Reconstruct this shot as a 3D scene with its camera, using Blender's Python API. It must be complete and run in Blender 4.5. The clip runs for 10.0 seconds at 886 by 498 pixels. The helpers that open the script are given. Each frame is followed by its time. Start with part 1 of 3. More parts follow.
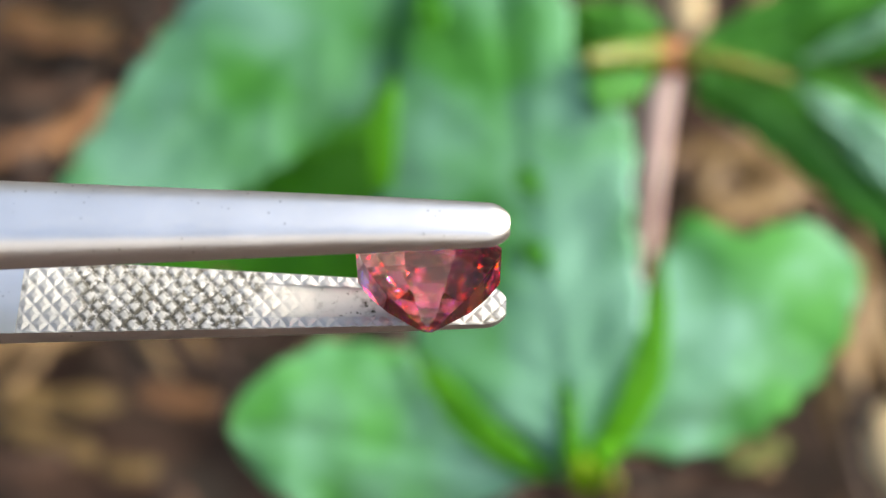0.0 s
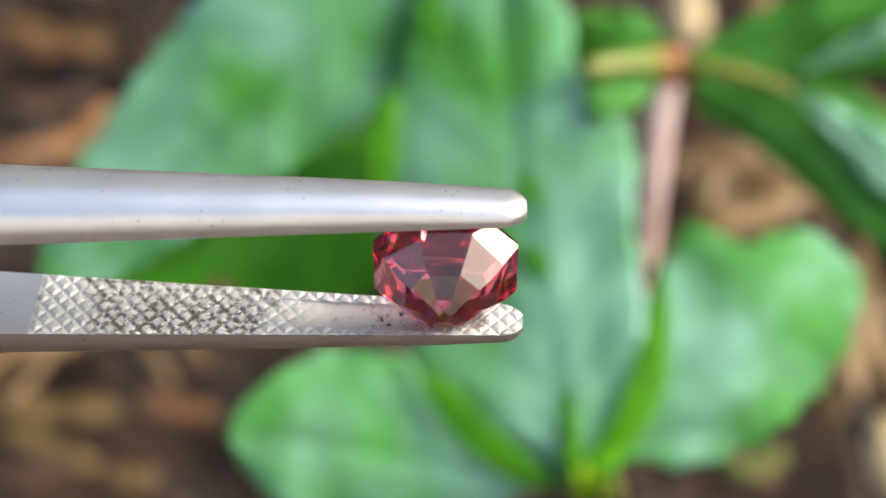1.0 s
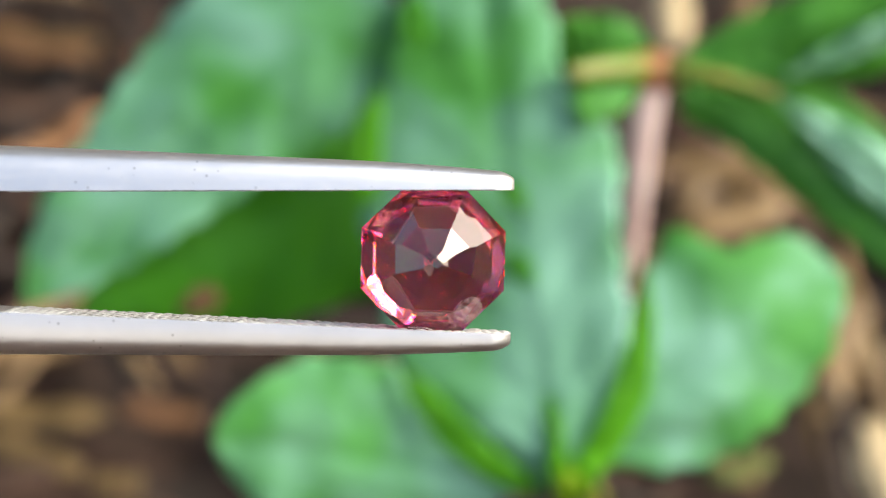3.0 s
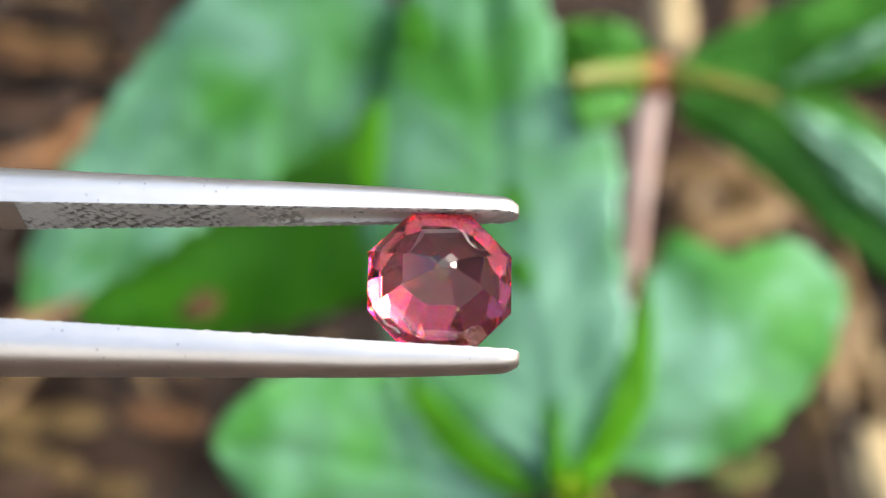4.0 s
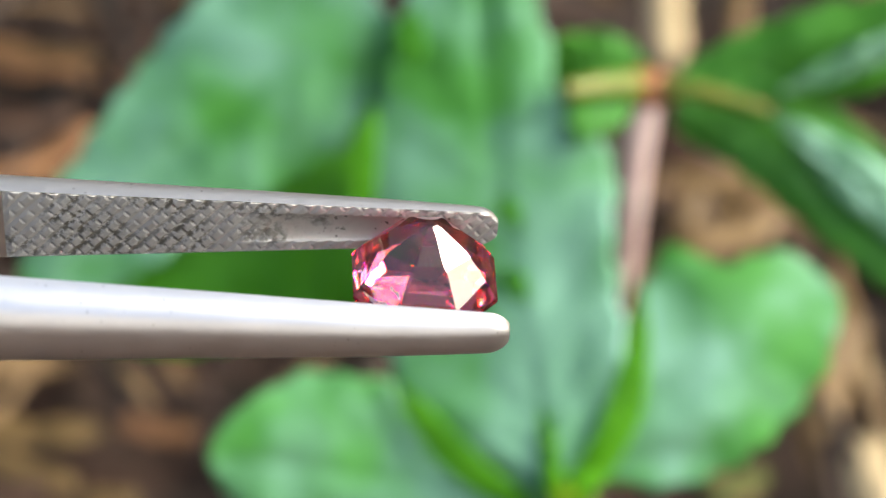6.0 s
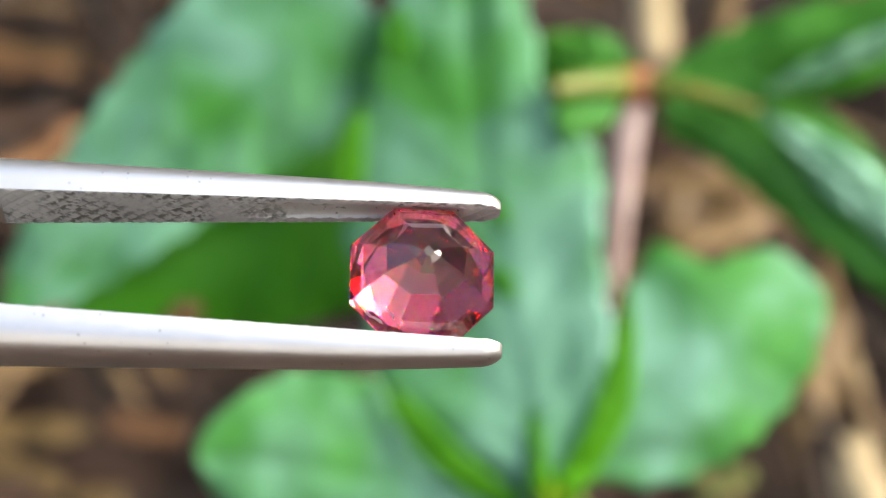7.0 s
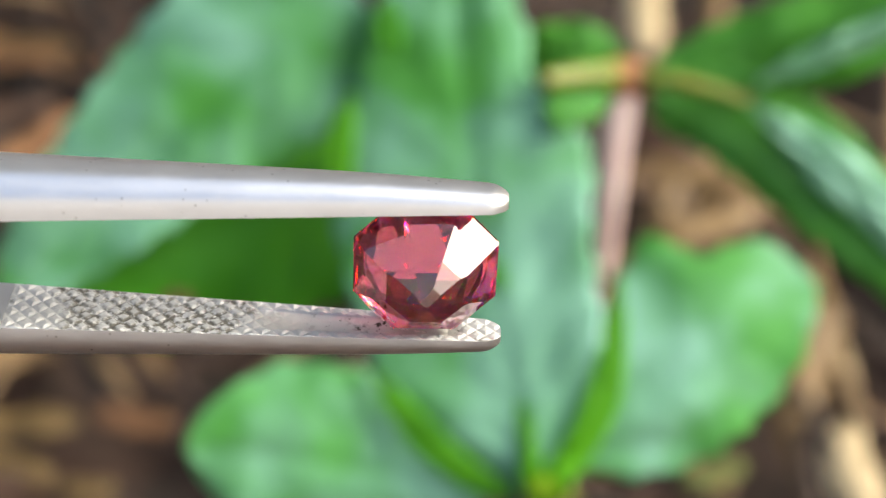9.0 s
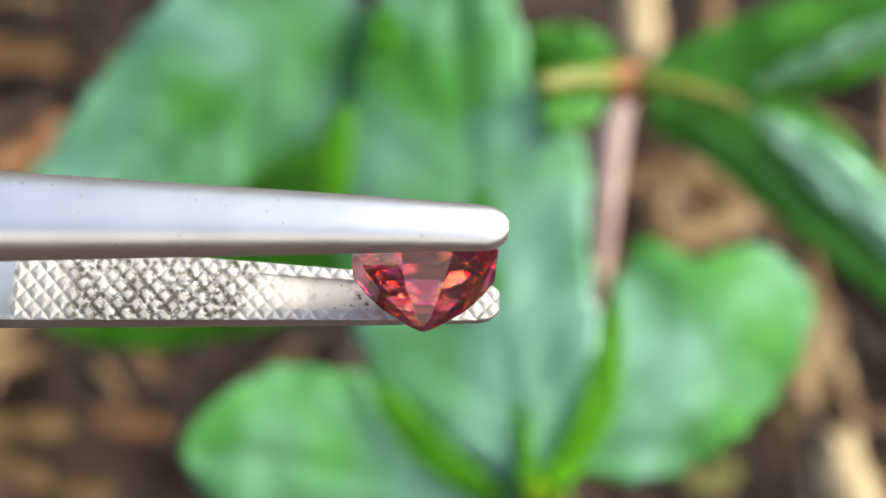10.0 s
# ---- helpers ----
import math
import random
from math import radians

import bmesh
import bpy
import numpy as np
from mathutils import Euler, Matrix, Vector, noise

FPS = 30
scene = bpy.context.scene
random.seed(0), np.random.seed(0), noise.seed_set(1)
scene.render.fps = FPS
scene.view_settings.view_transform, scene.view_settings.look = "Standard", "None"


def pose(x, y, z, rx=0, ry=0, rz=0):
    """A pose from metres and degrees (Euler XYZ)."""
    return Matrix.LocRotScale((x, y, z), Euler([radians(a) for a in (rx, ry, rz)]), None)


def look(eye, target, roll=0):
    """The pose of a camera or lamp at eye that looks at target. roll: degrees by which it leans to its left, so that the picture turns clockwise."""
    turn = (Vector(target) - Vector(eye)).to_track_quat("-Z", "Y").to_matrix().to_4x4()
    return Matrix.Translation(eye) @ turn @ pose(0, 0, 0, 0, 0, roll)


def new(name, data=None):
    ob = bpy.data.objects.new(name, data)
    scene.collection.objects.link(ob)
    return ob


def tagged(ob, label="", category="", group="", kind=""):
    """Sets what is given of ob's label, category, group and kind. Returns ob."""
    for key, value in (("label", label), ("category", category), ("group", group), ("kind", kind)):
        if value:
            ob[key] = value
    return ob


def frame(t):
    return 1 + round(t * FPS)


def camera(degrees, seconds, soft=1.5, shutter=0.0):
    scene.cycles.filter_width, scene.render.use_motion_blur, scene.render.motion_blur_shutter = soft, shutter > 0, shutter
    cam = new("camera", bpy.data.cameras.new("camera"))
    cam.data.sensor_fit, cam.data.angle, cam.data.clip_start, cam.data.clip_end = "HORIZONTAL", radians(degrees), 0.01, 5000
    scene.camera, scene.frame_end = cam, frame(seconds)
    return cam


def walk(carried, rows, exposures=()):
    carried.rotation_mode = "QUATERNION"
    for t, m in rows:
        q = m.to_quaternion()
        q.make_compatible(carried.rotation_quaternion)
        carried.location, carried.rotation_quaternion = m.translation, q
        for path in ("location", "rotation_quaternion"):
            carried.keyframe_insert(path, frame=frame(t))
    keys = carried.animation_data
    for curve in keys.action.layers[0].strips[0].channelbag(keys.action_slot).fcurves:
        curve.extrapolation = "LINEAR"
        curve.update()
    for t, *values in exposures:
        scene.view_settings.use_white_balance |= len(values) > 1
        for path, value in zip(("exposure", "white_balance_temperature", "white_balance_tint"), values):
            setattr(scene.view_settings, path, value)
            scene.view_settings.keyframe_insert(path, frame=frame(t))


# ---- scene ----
# ---- the camera and its way ----
# A phone held still over a garden bed, looking down at about fifty degrees.
FOCUS = 0.090          # metres from the lens to the held stone
SIGHT = pose(0, -0.151, 0.180, 40, 0, 0)


def facing(pan, tilt):
    """The camera's pose, turned by pan (to its left) and tilt (up), in degrees."""
    return SIGHT @ pose(0, 0, 0, 0, pan, 0) @ pose(0, 0, 0, tilt, 0, 0)


cam = camera(26, 10.0, soft=1.2)
scene.cycles.max_bounces, scene.cycles.transmission_bounces, scene.cycles.glossy_bounces = 28, 28, 12
cam.data.dof.use_dof = True
cam.data.dof.focus_distance = FOCUS
cam.data.dof.aperture_fstop = 29
cam.data.dof.aperture_blades = 0
CAMERA_TURNS = [(0.0, 0.489, -0.633), (0.5, 0.506, -0.481), (1.0, 0.515, -0.371), (1.5, 0.413, -0.321), (2.0, 0.262, -0.312), (2.5, 0.051, -0.287), (4.0, 0.051, -0.067), (4.5, 0.000, 0.000), (5.0, -0.042, 0.186), (5.5, 0.042, 0.287), (7.0, -0.472, 0.219), (7.5, -0.430, 0.169), (8.0, -0.489, 0.000), (8.5, -0.607, 0.000), (9.0, -0.759, -0.034), (9.5, -0.810, 0.017), (10.0, -0.877, 0.084)]
walk(cam, [(t, facing(pan, tilt)) for t, pan, tilt in CAMERA_TURNS], [(0.0, 1.56, 6750, 3), (10.0, 1.56, 6750, 3)])

# ---- world and sun: a bright, hazy sky ----
world = bpy.data.worlds.new("sky")
scene.world = world
world.use_nodes = True
sky = world.node_tree.nodes.new("ShaderNodeTexSky")
sky.sky_type, sky.sun_disc = "NISHITA", False
sky.sun_elevation, sky.sun_rotation = radians(33), radians(80)
sky.air_density, sky.dust_density, sky.ozone_density = 0.8, 8.0, 1.0
world.node_tree.nodes["Background"].inputs["Strength"].default_value = 0.15
world.node_tree.links.new(sky.outputs[0], world.node_tree.nodes["Background"].inputs["Color"])
sun_data = bpy.data.lights.new("sun", "SUN")
sun_data.energy, sun_data.angle, sun_data.color = 0.86, radians(24), (1.0, 0.99, 0.97)
sun = new("sun", sun_data)
sun.matrix_world = look((4.13, 0.73, 2.72), (0, 0, 0))


# ---- materials ----
def material(name):
    m = bpy.data.materials.new(name)
    m.use_nodes = True
    return m, m.node_tree.nodes, m.node_tree.links, m.node_tree.nodes["Principled BSDF"]


def texture(nodes, links, kind, scale, detail=4.0, stretch=None):
    """A noise, voronoi or wave texture in the object's own metres."""
    at = nodes.new("ShaderNodeTexCoord")
    tex = nodes.new(kind)
    tex.inputs["Scale"].default_value = scale
    if "Detail" in tex.inputs:
        tex.inputs["Detail"].default_value = detail
    if stretch:
        mapping = nodes.new("ShaderNodeMapping")
        mapping.inputs["Scale"].default_value = stretch
        links.new(at.outputs["Object"], mapping.inputs["Vector"])
        links.new(mapping.outputs[0], tex.inputs["Vector"])
    else:
        links.new(at.outputs["Object"], tex.inputs["Vector"])
    return tex


def ramp(nodes, links, source, *stops):
    r = nodes.new("ShaderNodeValToRGB")
    while len(r.color_ramp.elements) < len(stops):
        r.color_ramp.elements.new(0.5)
    for e, (p, c) in zip(r.color_ramp.elements, stops):
        e.position, e.color = p, (*c, 1) if len(c) == 3 else c
    links.new(source, r.inputs[0])
    return r


def bump(nodes, links, source, strength, distance, shader):
    b = nodes.new("ShaderNodeBump")
    b.inputs["Strength"].default_value, b.inputs["Distance"].default_value = strength, distance
    links.new(source, b.inputs["Height"])
    links.new(b.outputs[0], shader.inputs["Normal"])
    return b


def grey(v):
    return (v, v, v)


def steel_material(name, tone, rough):
    m, n, l, p = material(name)
    p.inputs["Metallic"].default_value = 1.0
    brushed = texture(n, l, "ShaderNodeTexNoise", 4200, 4, stretch=(0.4, 1, 1))
    stain = texture(n, l, "ShaderNodeTexNoise", 260, 5)
    spots = texture(n, l, "ShaderNodeTexVoronoi", 1700, 0.0)
    pits = ramp(n, l, spots.outputs["Distance"], (0.03, grey(0.6)), (0.16, grey(1.0)))
    worn = texture(n, l, "ShaderNodeTexNoise", 330, 2)
    sound = ramp(n, l, worn.outputs[0], (0.50, grey(1.0)), (0.62, grey(0.1)))
    dark = n.new("ShaderNodeMix")
    dark.data_type, dark.blend_type = "RGBA", "LIGHTEN"
    dark.inputs["Factor"].default_value = 1.0
    l.new(pits.outputs[0], dark.inputs["A"])
    l.new(sound.outputs[0], dark.inputs["B"])
    tone_ramp = ramp(n, l, stain.outputs[0], (0.3, tuple(c * 0.89 for c in tone)), (0.7, tone))
    mix = n.new("ShaderNodeMix")
    mix.data_type, mix.blend_type = "RGBA", "MULTIPLY"
    mix.inputs["Factor"].default_value = 1.0
    l.new(tone_ramp.outputs[0], mix.inputs["A"])
    l.new(dark.outputs["Result"], mix.inputs["B"])
    l.new(mix.outputs["Result"], p.inputs["Base Color"])
    r = ramp(n, l, brushed.outputs[0], (0.3, grey(rough - 0.03)), (0.7, grey(rough + 0.04)))
    l.new(r.outputs[0], p.inputs["Roughness"])
    bump(n, l, brushed.outputs[0], 0.04, 0.00001, p)
    return m


GAP, SPREAD = 3.305, 0.0262        # mm: half the tweezers' gap at the stone, and its growth along the arms
STEEL = steel_material("satin_steel", (0.87, 0.88, 0.905), 0.36)


def grip_material():
    """Knurled steel with grey-green grime in the cuts, thickest in the middle of the grip, and flecks on the groove's floor."""
    m, n, l, p = material("knurled_steel")

    def sum_of(kind, a, b, c=None):
        node = n.new("ShaderNodeMath")
        node.operation = kind
        for slot, value in enumerate((a, b) if c is None else (a, b, c)):
            if isinstance(value, (int, float)):
                node.inputs[slot].default_value = value
            else:
                l.new(value, node.inputs[slot])
        return node.outputs[0]

    def step(value, low, high):
        node = n.new("ShaderNodeMapRange")
        node.interpolation_type = "SMOOTHSTEP"
        node.inputs["From Min"].default_value, node.inputs["From Max"].default_value = low, high
        l.new(value, node.inputs["Value"])
        return node.outputs["Result"]

    at = n.new("ShaderNodeTexCoord")
    axes = n.new("ShaderNodeSeparateXYZ")
    l.new(at.outputs["Object"], axes.inputs[0])
    x = sum_of("MULTIPLY", axes.outputs["X"], 1000.0)
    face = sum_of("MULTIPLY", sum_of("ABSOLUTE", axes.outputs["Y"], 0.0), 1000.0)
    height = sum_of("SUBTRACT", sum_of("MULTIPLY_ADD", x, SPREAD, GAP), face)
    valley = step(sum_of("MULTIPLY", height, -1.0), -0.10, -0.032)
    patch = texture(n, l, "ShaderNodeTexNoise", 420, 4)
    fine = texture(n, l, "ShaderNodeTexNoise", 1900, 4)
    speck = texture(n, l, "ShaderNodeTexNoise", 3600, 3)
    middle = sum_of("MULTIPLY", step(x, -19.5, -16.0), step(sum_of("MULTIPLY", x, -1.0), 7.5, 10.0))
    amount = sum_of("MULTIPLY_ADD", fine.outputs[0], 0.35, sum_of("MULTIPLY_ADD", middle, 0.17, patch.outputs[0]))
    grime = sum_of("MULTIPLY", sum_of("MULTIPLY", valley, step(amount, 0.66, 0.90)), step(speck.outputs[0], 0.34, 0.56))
    floor = sum_of("MULTIPLY", step(sum_of("MULTIPLY", height, -1.0), 0.03, 0.10), step(x, -8.9, -7.6))
    near = step(x, -6.5, -2.5)
    fleck = sum_of("MULTIPLY", floor, sum_of("MULTIPLY", near, step(sum_of("MULTIPLY_ADD", patch.outputs[0], 0.35, speck.outputs[0]), 0.76, 0.84)))
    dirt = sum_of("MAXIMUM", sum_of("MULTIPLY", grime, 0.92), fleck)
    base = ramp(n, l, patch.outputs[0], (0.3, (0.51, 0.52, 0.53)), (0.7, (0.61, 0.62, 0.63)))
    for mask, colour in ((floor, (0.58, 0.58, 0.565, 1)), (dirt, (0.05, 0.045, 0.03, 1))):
        mix = n.new("ShaderNodeMix")
        mix.data_type = "RGBA"
        l.new(mask, mix.inputs["Factor"])
        l.new(base.outputs["Result"] if "Result" in base.outputs else base.outputs[0], mix.inputs["A"])
        mix.inputs["B"].default_value = colour
        base = mix
    l.new(base.outputs["Result"], p.inputs["Base Color"])
    l.new(sum_of("MULTIPLY_ADD", dirt, -0.85, 1.0), p.inputs["Metallic"])
    l.new(sum_of("MULTIPLY_ADD", dirt, 0.35, sum_of("MULTIPLY_ADD", fine.outputs[0], 0.2, 0.62)), p.inputs["Roughness"])
    bump(n, l, fine.outputs[0], 0.35, 0.00004, p)
    return m


GRIP_STEEL = grip_material()


def gem_material():
    """A clear pink-red stone: white gloss on its facets, and a refraction that spreads the colours a little."""
    m, n, l, p = material("pink_garnet")
    n.remove(p)
    shade = None
    for colour, ior in (((0.815, 0, 0, 1), 1.733), ((0, 0.375, 0, 1), 1.745), ((0, 0, 0.445, 1), 1.760)):
        bent = n.new("ShaderNodeBsdfRefraction")
        bent.inputs["Color"].default_value, bent.inputs["Roughness"].default_value, bent.inputs["IOR"].default_value = colour, 0.0, ior
        if shade is None:
            shade = bent
        else:
            both = n.new("ShaderNodeAddShader")
            l.new(shade.outputs[0], both.inputs[0])
            l.new(bent.outputs[0], both.inputs[1])
            shade = both
    polish = n.new("ShaderNodeBsdfAnisotropic")
    polish.inputs["Color"].default_value, polish.inputs["Roughness"].default_value = (0.98, 0.88, 0.88, 1), 0.0
    edge = n.new("ShaderNodeFresnel")
    edge.inputs["IOR"].default_value = 2.0
    mix = n.new("ShaderNodeMixShader")
    l.new(edge.outputs[0], mix.inputs[0])
    l.new(shade.outputs[0], mix.inputs[1])
    l.new(polish.outputs[0], mix.inputs[2])
    l.new(mix.outputs[0], n["Material Output"].inputs["Surface"])
    return m


GEM = gem_material()


FRACTURE = bpy.data.materials.new("whitish_fracture")
FRACTURE.use_nodes = True
FRACTURE.node_tree.nodes["Principled BSDF"].inputs["Base Color"].default_value = (0.86, 0.76, 0.76, 1)
FRACTURE.node_tree.nodes["Principled BSDF"].inputs["Roughness"].default_value = 0.25


def leaf_material(name, low, high, rough=0.42, specular=0.6, wax=0.0, glow=0.22, sky_sheen=0.0):
    """A leaf skin: green with a patchy waxy gloss (wax: how glossy) and bluish sky sheen painted into its colour (last
    argument: how much), puckered between its veins.
    """
    m, n, l, p = material(name)
    cells = texture(n, l, "ShaderNodeTexNoise", 180, 5)
    base = ramp(n, l, cells.outputs[0], (0.3, low), (0.7, high))
    mottle = texture(n, l, "ShaderNodeTexNoise", 85, 5)
    # sheen of the blue sky, mixed into the green in patches
    cover = ramp(n, l, mottle.outputs[0], (0.42, grey(0.0)), (0.64, grey(sky_sheen)))
    skin = n.new("ShaderNodeMix")
    skin.data_type = "RGBA"
    l.new(cover.outputs[0], skin.inputs["Factor"])
    l.new(base.outputs[0], skin.inputs["A"])
    skin.inputs["B"].default_value = (0.135, 0.285, 0.205, 1)
    l.new(skin.outputs["Result"], p.inputs["Base Color"])
    r = ramp(n, l, cells.outputs[0], (0.3, grey(rough - 0.07)), (0.7, grey(rough + 0.08)))
    l.new(r.outputs[0], p.inputs["Roughness"])
    p.inputs["Specular Tint"].default_value = (0.52, 0.88, 1.0, 1)
    p.inputs["IOR"].default_value = 1.5 + 0.6 * wax
    patches = ramp(n, l, mottle.outputs[0], (0.37, grey(specular * (1 - wax))), (0.57, grey(specular)))
    l.new(patches.outputs[0], p.inputs["Specular IOR Level"])
    fine = texture(n, l, "ShaderNodeTexNoise", 260, 5)
    bump(n, l, fine.outputs[0], 0.4, 0.0007, p)
    lit = n.new("ShaderNodeBsdfTranslucent")
    lit.inputs["Color"].default_value = (0.10, 0.40, 0.01, 1)
    mix = n.new("ShaderNodeMixShader")
    mix.inputs[0].default_value = glow
    l.new(p.outputs[0], mix.inputs[1])
    l.new(lit.outputs[0], mix.inputs[2])
    l.new(mix.outputs[0], n["Material Output"].inputs["Surface"])
    return m


LEAF = leaf_material("glossy_leaf", (0.036, 0.160, 0.018), (0.060, 0.235, 0.036), 0.60, 0.75, 0.85, sky_sheen=0.62)
YOUNG_LEAF = leaf_material("yellow_green_leaf", (0.075, 0.29, 0.003), (0.115, 0.39, 0.006), 0.6, 0.3, glow=0.5)
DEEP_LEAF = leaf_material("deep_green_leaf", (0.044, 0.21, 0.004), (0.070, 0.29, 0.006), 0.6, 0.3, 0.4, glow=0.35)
# one green in two copies: darker, and pale with sky sheen coloured in
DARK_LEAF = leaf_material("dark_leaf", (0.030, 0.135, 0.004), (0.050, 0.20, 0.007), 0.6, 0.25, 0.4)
PAINTED_SHEEN = leaf_material("painted_sheen", (0.08, 0.22, 0.09), (0.13, 0.28, 0.14), 0.45, 0.8, 0.5)
BUD = leaf_material("yellow_bud", (0.16, 0.30, 0.004), (0.24, 0.38, 0.010), 0.6, 0.3, glow=0.5)


def plain_material(name, low, high, scale, rough, relief=0.0005, stretch=None):
    m, n, l, p = material(name)
    tex = texture(n, l, "ShaderNodeTexNoise", scale, 6, stretch=stretch)
    base = ramp(n, l, tex.outputs[0], (0.32, low), (0.68, high))
    l.new(base.outputs[0], p.inputs["Base Color"])
    p.inputs["Roughness"].default_value = rough
    bump(n, l, tex.outputs[0], 0.6, relief, p)
    return m


SOIL = plain_material("dark_soil", (0.005, 0.0025, 0.0015), (0.038, 0.017, 0.010), 70, 0.9, 0.002)


def litter_material():
    m, n, l, p = material("mixed_litter")
    shape = n.new("ShaderNodeNewGeometry")
    tint = ramp(n, l, shape.outputs["Random Per Island"], (0.0, (0.009, 0.004, 0.002)), (0.45, (0.022, 0.009, 0.005)), (0.78, (0.060, 0.026, 0.012)),
                (0.93, (0.15, 0.088, 0.032)), (1.0, (0.24, 0.16, 0.08)))
    grain = texture(n, l, "ShaderNodeTexNoise", 300, 5)
    dark = ramp(n, l, grain.outputs[0], (0.3, grey(0.55)), (0.65, grey(1.0)))
    mix = n.new("ShaderNodeMix")
    mix.data_type, mix.blend_type = "RGBA", "MULTIPLY"
    mix.inputs["Factor"].default_value = 1.0
    l.new(tint.outputs[0], mix.inputs["A"])
    l.new(dark.outputs[0], mix.inputs["B"])
    l.new(mix.outputs["Result"], p.inputs["Base Color"])
    p.inputs["Roughness"].default_value = 0.7
    bump(n, l, grain.outputs[0], 0.5, 0.0005, p)
    return m


LITTER_MIX = litter_material()
STRAW = plain_material("dry_straw", (0.070, 0.040, 0.012), (0.17, 0.105, 0.034), 120, 0.6, stretch=(0.2, 1, 1))
PALE_STRAW = plain_material("pale_straw", (0.26, 0.20, 0.11), (0.42, 0.35, 0.22), 120, 0.6, stretch=(0.2, 1, 1))
BARK = plain_material("brown_chips", (0.032, 0.016, 0.010), (0.088, 0.045, 0.025), 150, 0.8, 0.001)
MOSS = plain_material("yellow_moss", (0.04, 0.055, 0.008), (0.09, 0.10, 0.018), 260, 0.8, 0.001)
OCHRE = plain_material("ochre_straw", (0.070, 0.041, 0.010), (0.14, 0.092, 0.028), 120, 0.6, stretch=(0.2, 1, 1))
RUST = plain_material("rusty_dry_leaf", (0.10, 0.045, 0.018), (0.24, 0.12, 0.05), 150, 0.8, 0.001)
PLASTER = plain_material("grey_plaster", (0.36, 0.355, 0.34), (0.46, 0.45, 0.43), 14, 0.9, 0.004)
PALE_PLASTER = plain_material("pale_plaster", (0.74, 0.72, 0.72), (0.82, 0.80, 0.80), 14, 0.9, 0.004)
STEM = plain_material("pink_stem", (0.60, 0.43, 0.42), (0.74, 0.59, 0.57), 200, 0.5)
NODE = plain_material("red_node", (0.16, 0.05, 0.02), (0.26, 0.10, 0.03), 200, 0.5)
VEIN = plain_material("yellow_green_vein", (0.075, 0.12, 0.008), (0.14, 0.14, 0.012), 200, 0.45)


# ---- mesh helpers ----
def finish(name, bm, mat, parent=None, label="", smooth=False):
    bmesh.ops.recalc_face_normals(bm, faces=bm.faces)
    data = bpy.data.meshes.new(name)
    bm.to_mesh(data)
    bm.free()
    data.materials.append(mat)
    if smooth:
        data.polygons.foreach_set("use_smooth", [True] * len(data.polygons))
    ob = new(name, data)
    ob.parent = parent
    if label:
        tagged(ob, label)
    return ob


def part(name, bm, mat, parent, label="", smooth=False):
    return finish(name, bm, mat, parent, label, smooth)


def grid_faces(bm, rows):
    for a, b in zip(rows, rows[1:]):
        for i in range(len(a) - 1):
            bm.faces.new((a[i], a[i + 1], b[i + 1], b[i]))


def hollow_tube(points, radii, sides=10):
    """A closed tube along points, with a radius at each."""
    bm = bmesh.new()
    points = [Vector(p) for p in points]
    rings = []
    for i, (p, r) in enumerate(zip(points, radii)):
        way = (points[min(i + 1, len(points) - 1)] - points[max(i - 1, 0)]).normalized()
        side = way.cross(Vector((0.13, 0.21, 0.97))).normalized()
        up = side.cross(way)
        rings.append([bm.verts.new(p + r * (side * math.cos(a) + up * math.sin(a)))
                      for a in (2 * math.pi * k / sides for k in range(sides))])
    for a, b in zip(rings, rings[1:]):
        for k in range(sides):
            bm.faces.new((a[k], a[(k + 1) % sides], b[(k + 1) % sides], b[k]))
    bm.faces.new(rings[0]), bm.faces.new(rings[-1])
    return bm


def bezier(points, n):
    """n + 1 points on the Bezier curve of three or four control points."""
    out = []
    points = [Vector(p) for p in points]
    for i in range(n + 1):
        level, t = points, i / n
        while len(level) > 1:
            level = [a.lerp(b, t) for a, b in zip(level, level[1:])]
        out.append(level[0])
    return out


# ---- the ground ----
def build_ground():
    bm = bmesh.new()
    rows = []
    ticks = [-400, -60, -10, -2, -0.6] + [-0.2 + 0.4 * i / 100 for i in range(101)] + [0.6, 2, 10, 60, 400]
    for y in ticks:
        row = []
        for x in ticks:
            near = abs(x) <= 0.2 and abs(y) <= 0.2
            z = 0.0
            if near:
                q = Vector((x, y, 0))
                z = 0.010 * noise.noise(q * 28) + 0.006 * noise.noise(q * 75 + Vector((3, 1, 7))) + 0.003 * noise.noise(q * 190)
            row.append(bm.verts.new((x, y, z - 0.004)))
        rows.append(row)
    grid_faces(bm, rows)
    ob = finish("ground", bm, SOIL, smooth=True)
    return tagged(ob, "dark brown garden soil under dry straw litter", "ground", kind="structure")


build_ground()


def build_wall(name, x, y, wide, deep, high, mat, label, low=-0.05):
    """One unseen wall, added around the bed to shape light and reflections, from low up."""
    bm = bmesh.new()
    bmesh.ops.create_cube(bm, size=1.0, matrix=Matrix.Translation((x, y, high / 2 + low)) @ Matrix.Diagonal((wide, deep, high, 1)))
    return tagged(finish(name, bm, mat), label, "wall", kind="structure")


# the pale one throws light back, the grey ones cut off low sky
build_wall("added_wall_south", 0, -0.95, 3.2, 0.2, 0.75, PALE_PLASTER, "plain pale wall, unseen, added to throw light back")
build_wall("added_wall_north", 0, 1.75, 3.2, 0.2, 1.7, PLASTER, "plain grey wall, unseen, added to cut low sky")
build_wall("added_wall_west", -1.7, 0.4, 0.2, 2.9, 0.45, PLASTER, "plain grey wall, unseen, added to cut low sky")
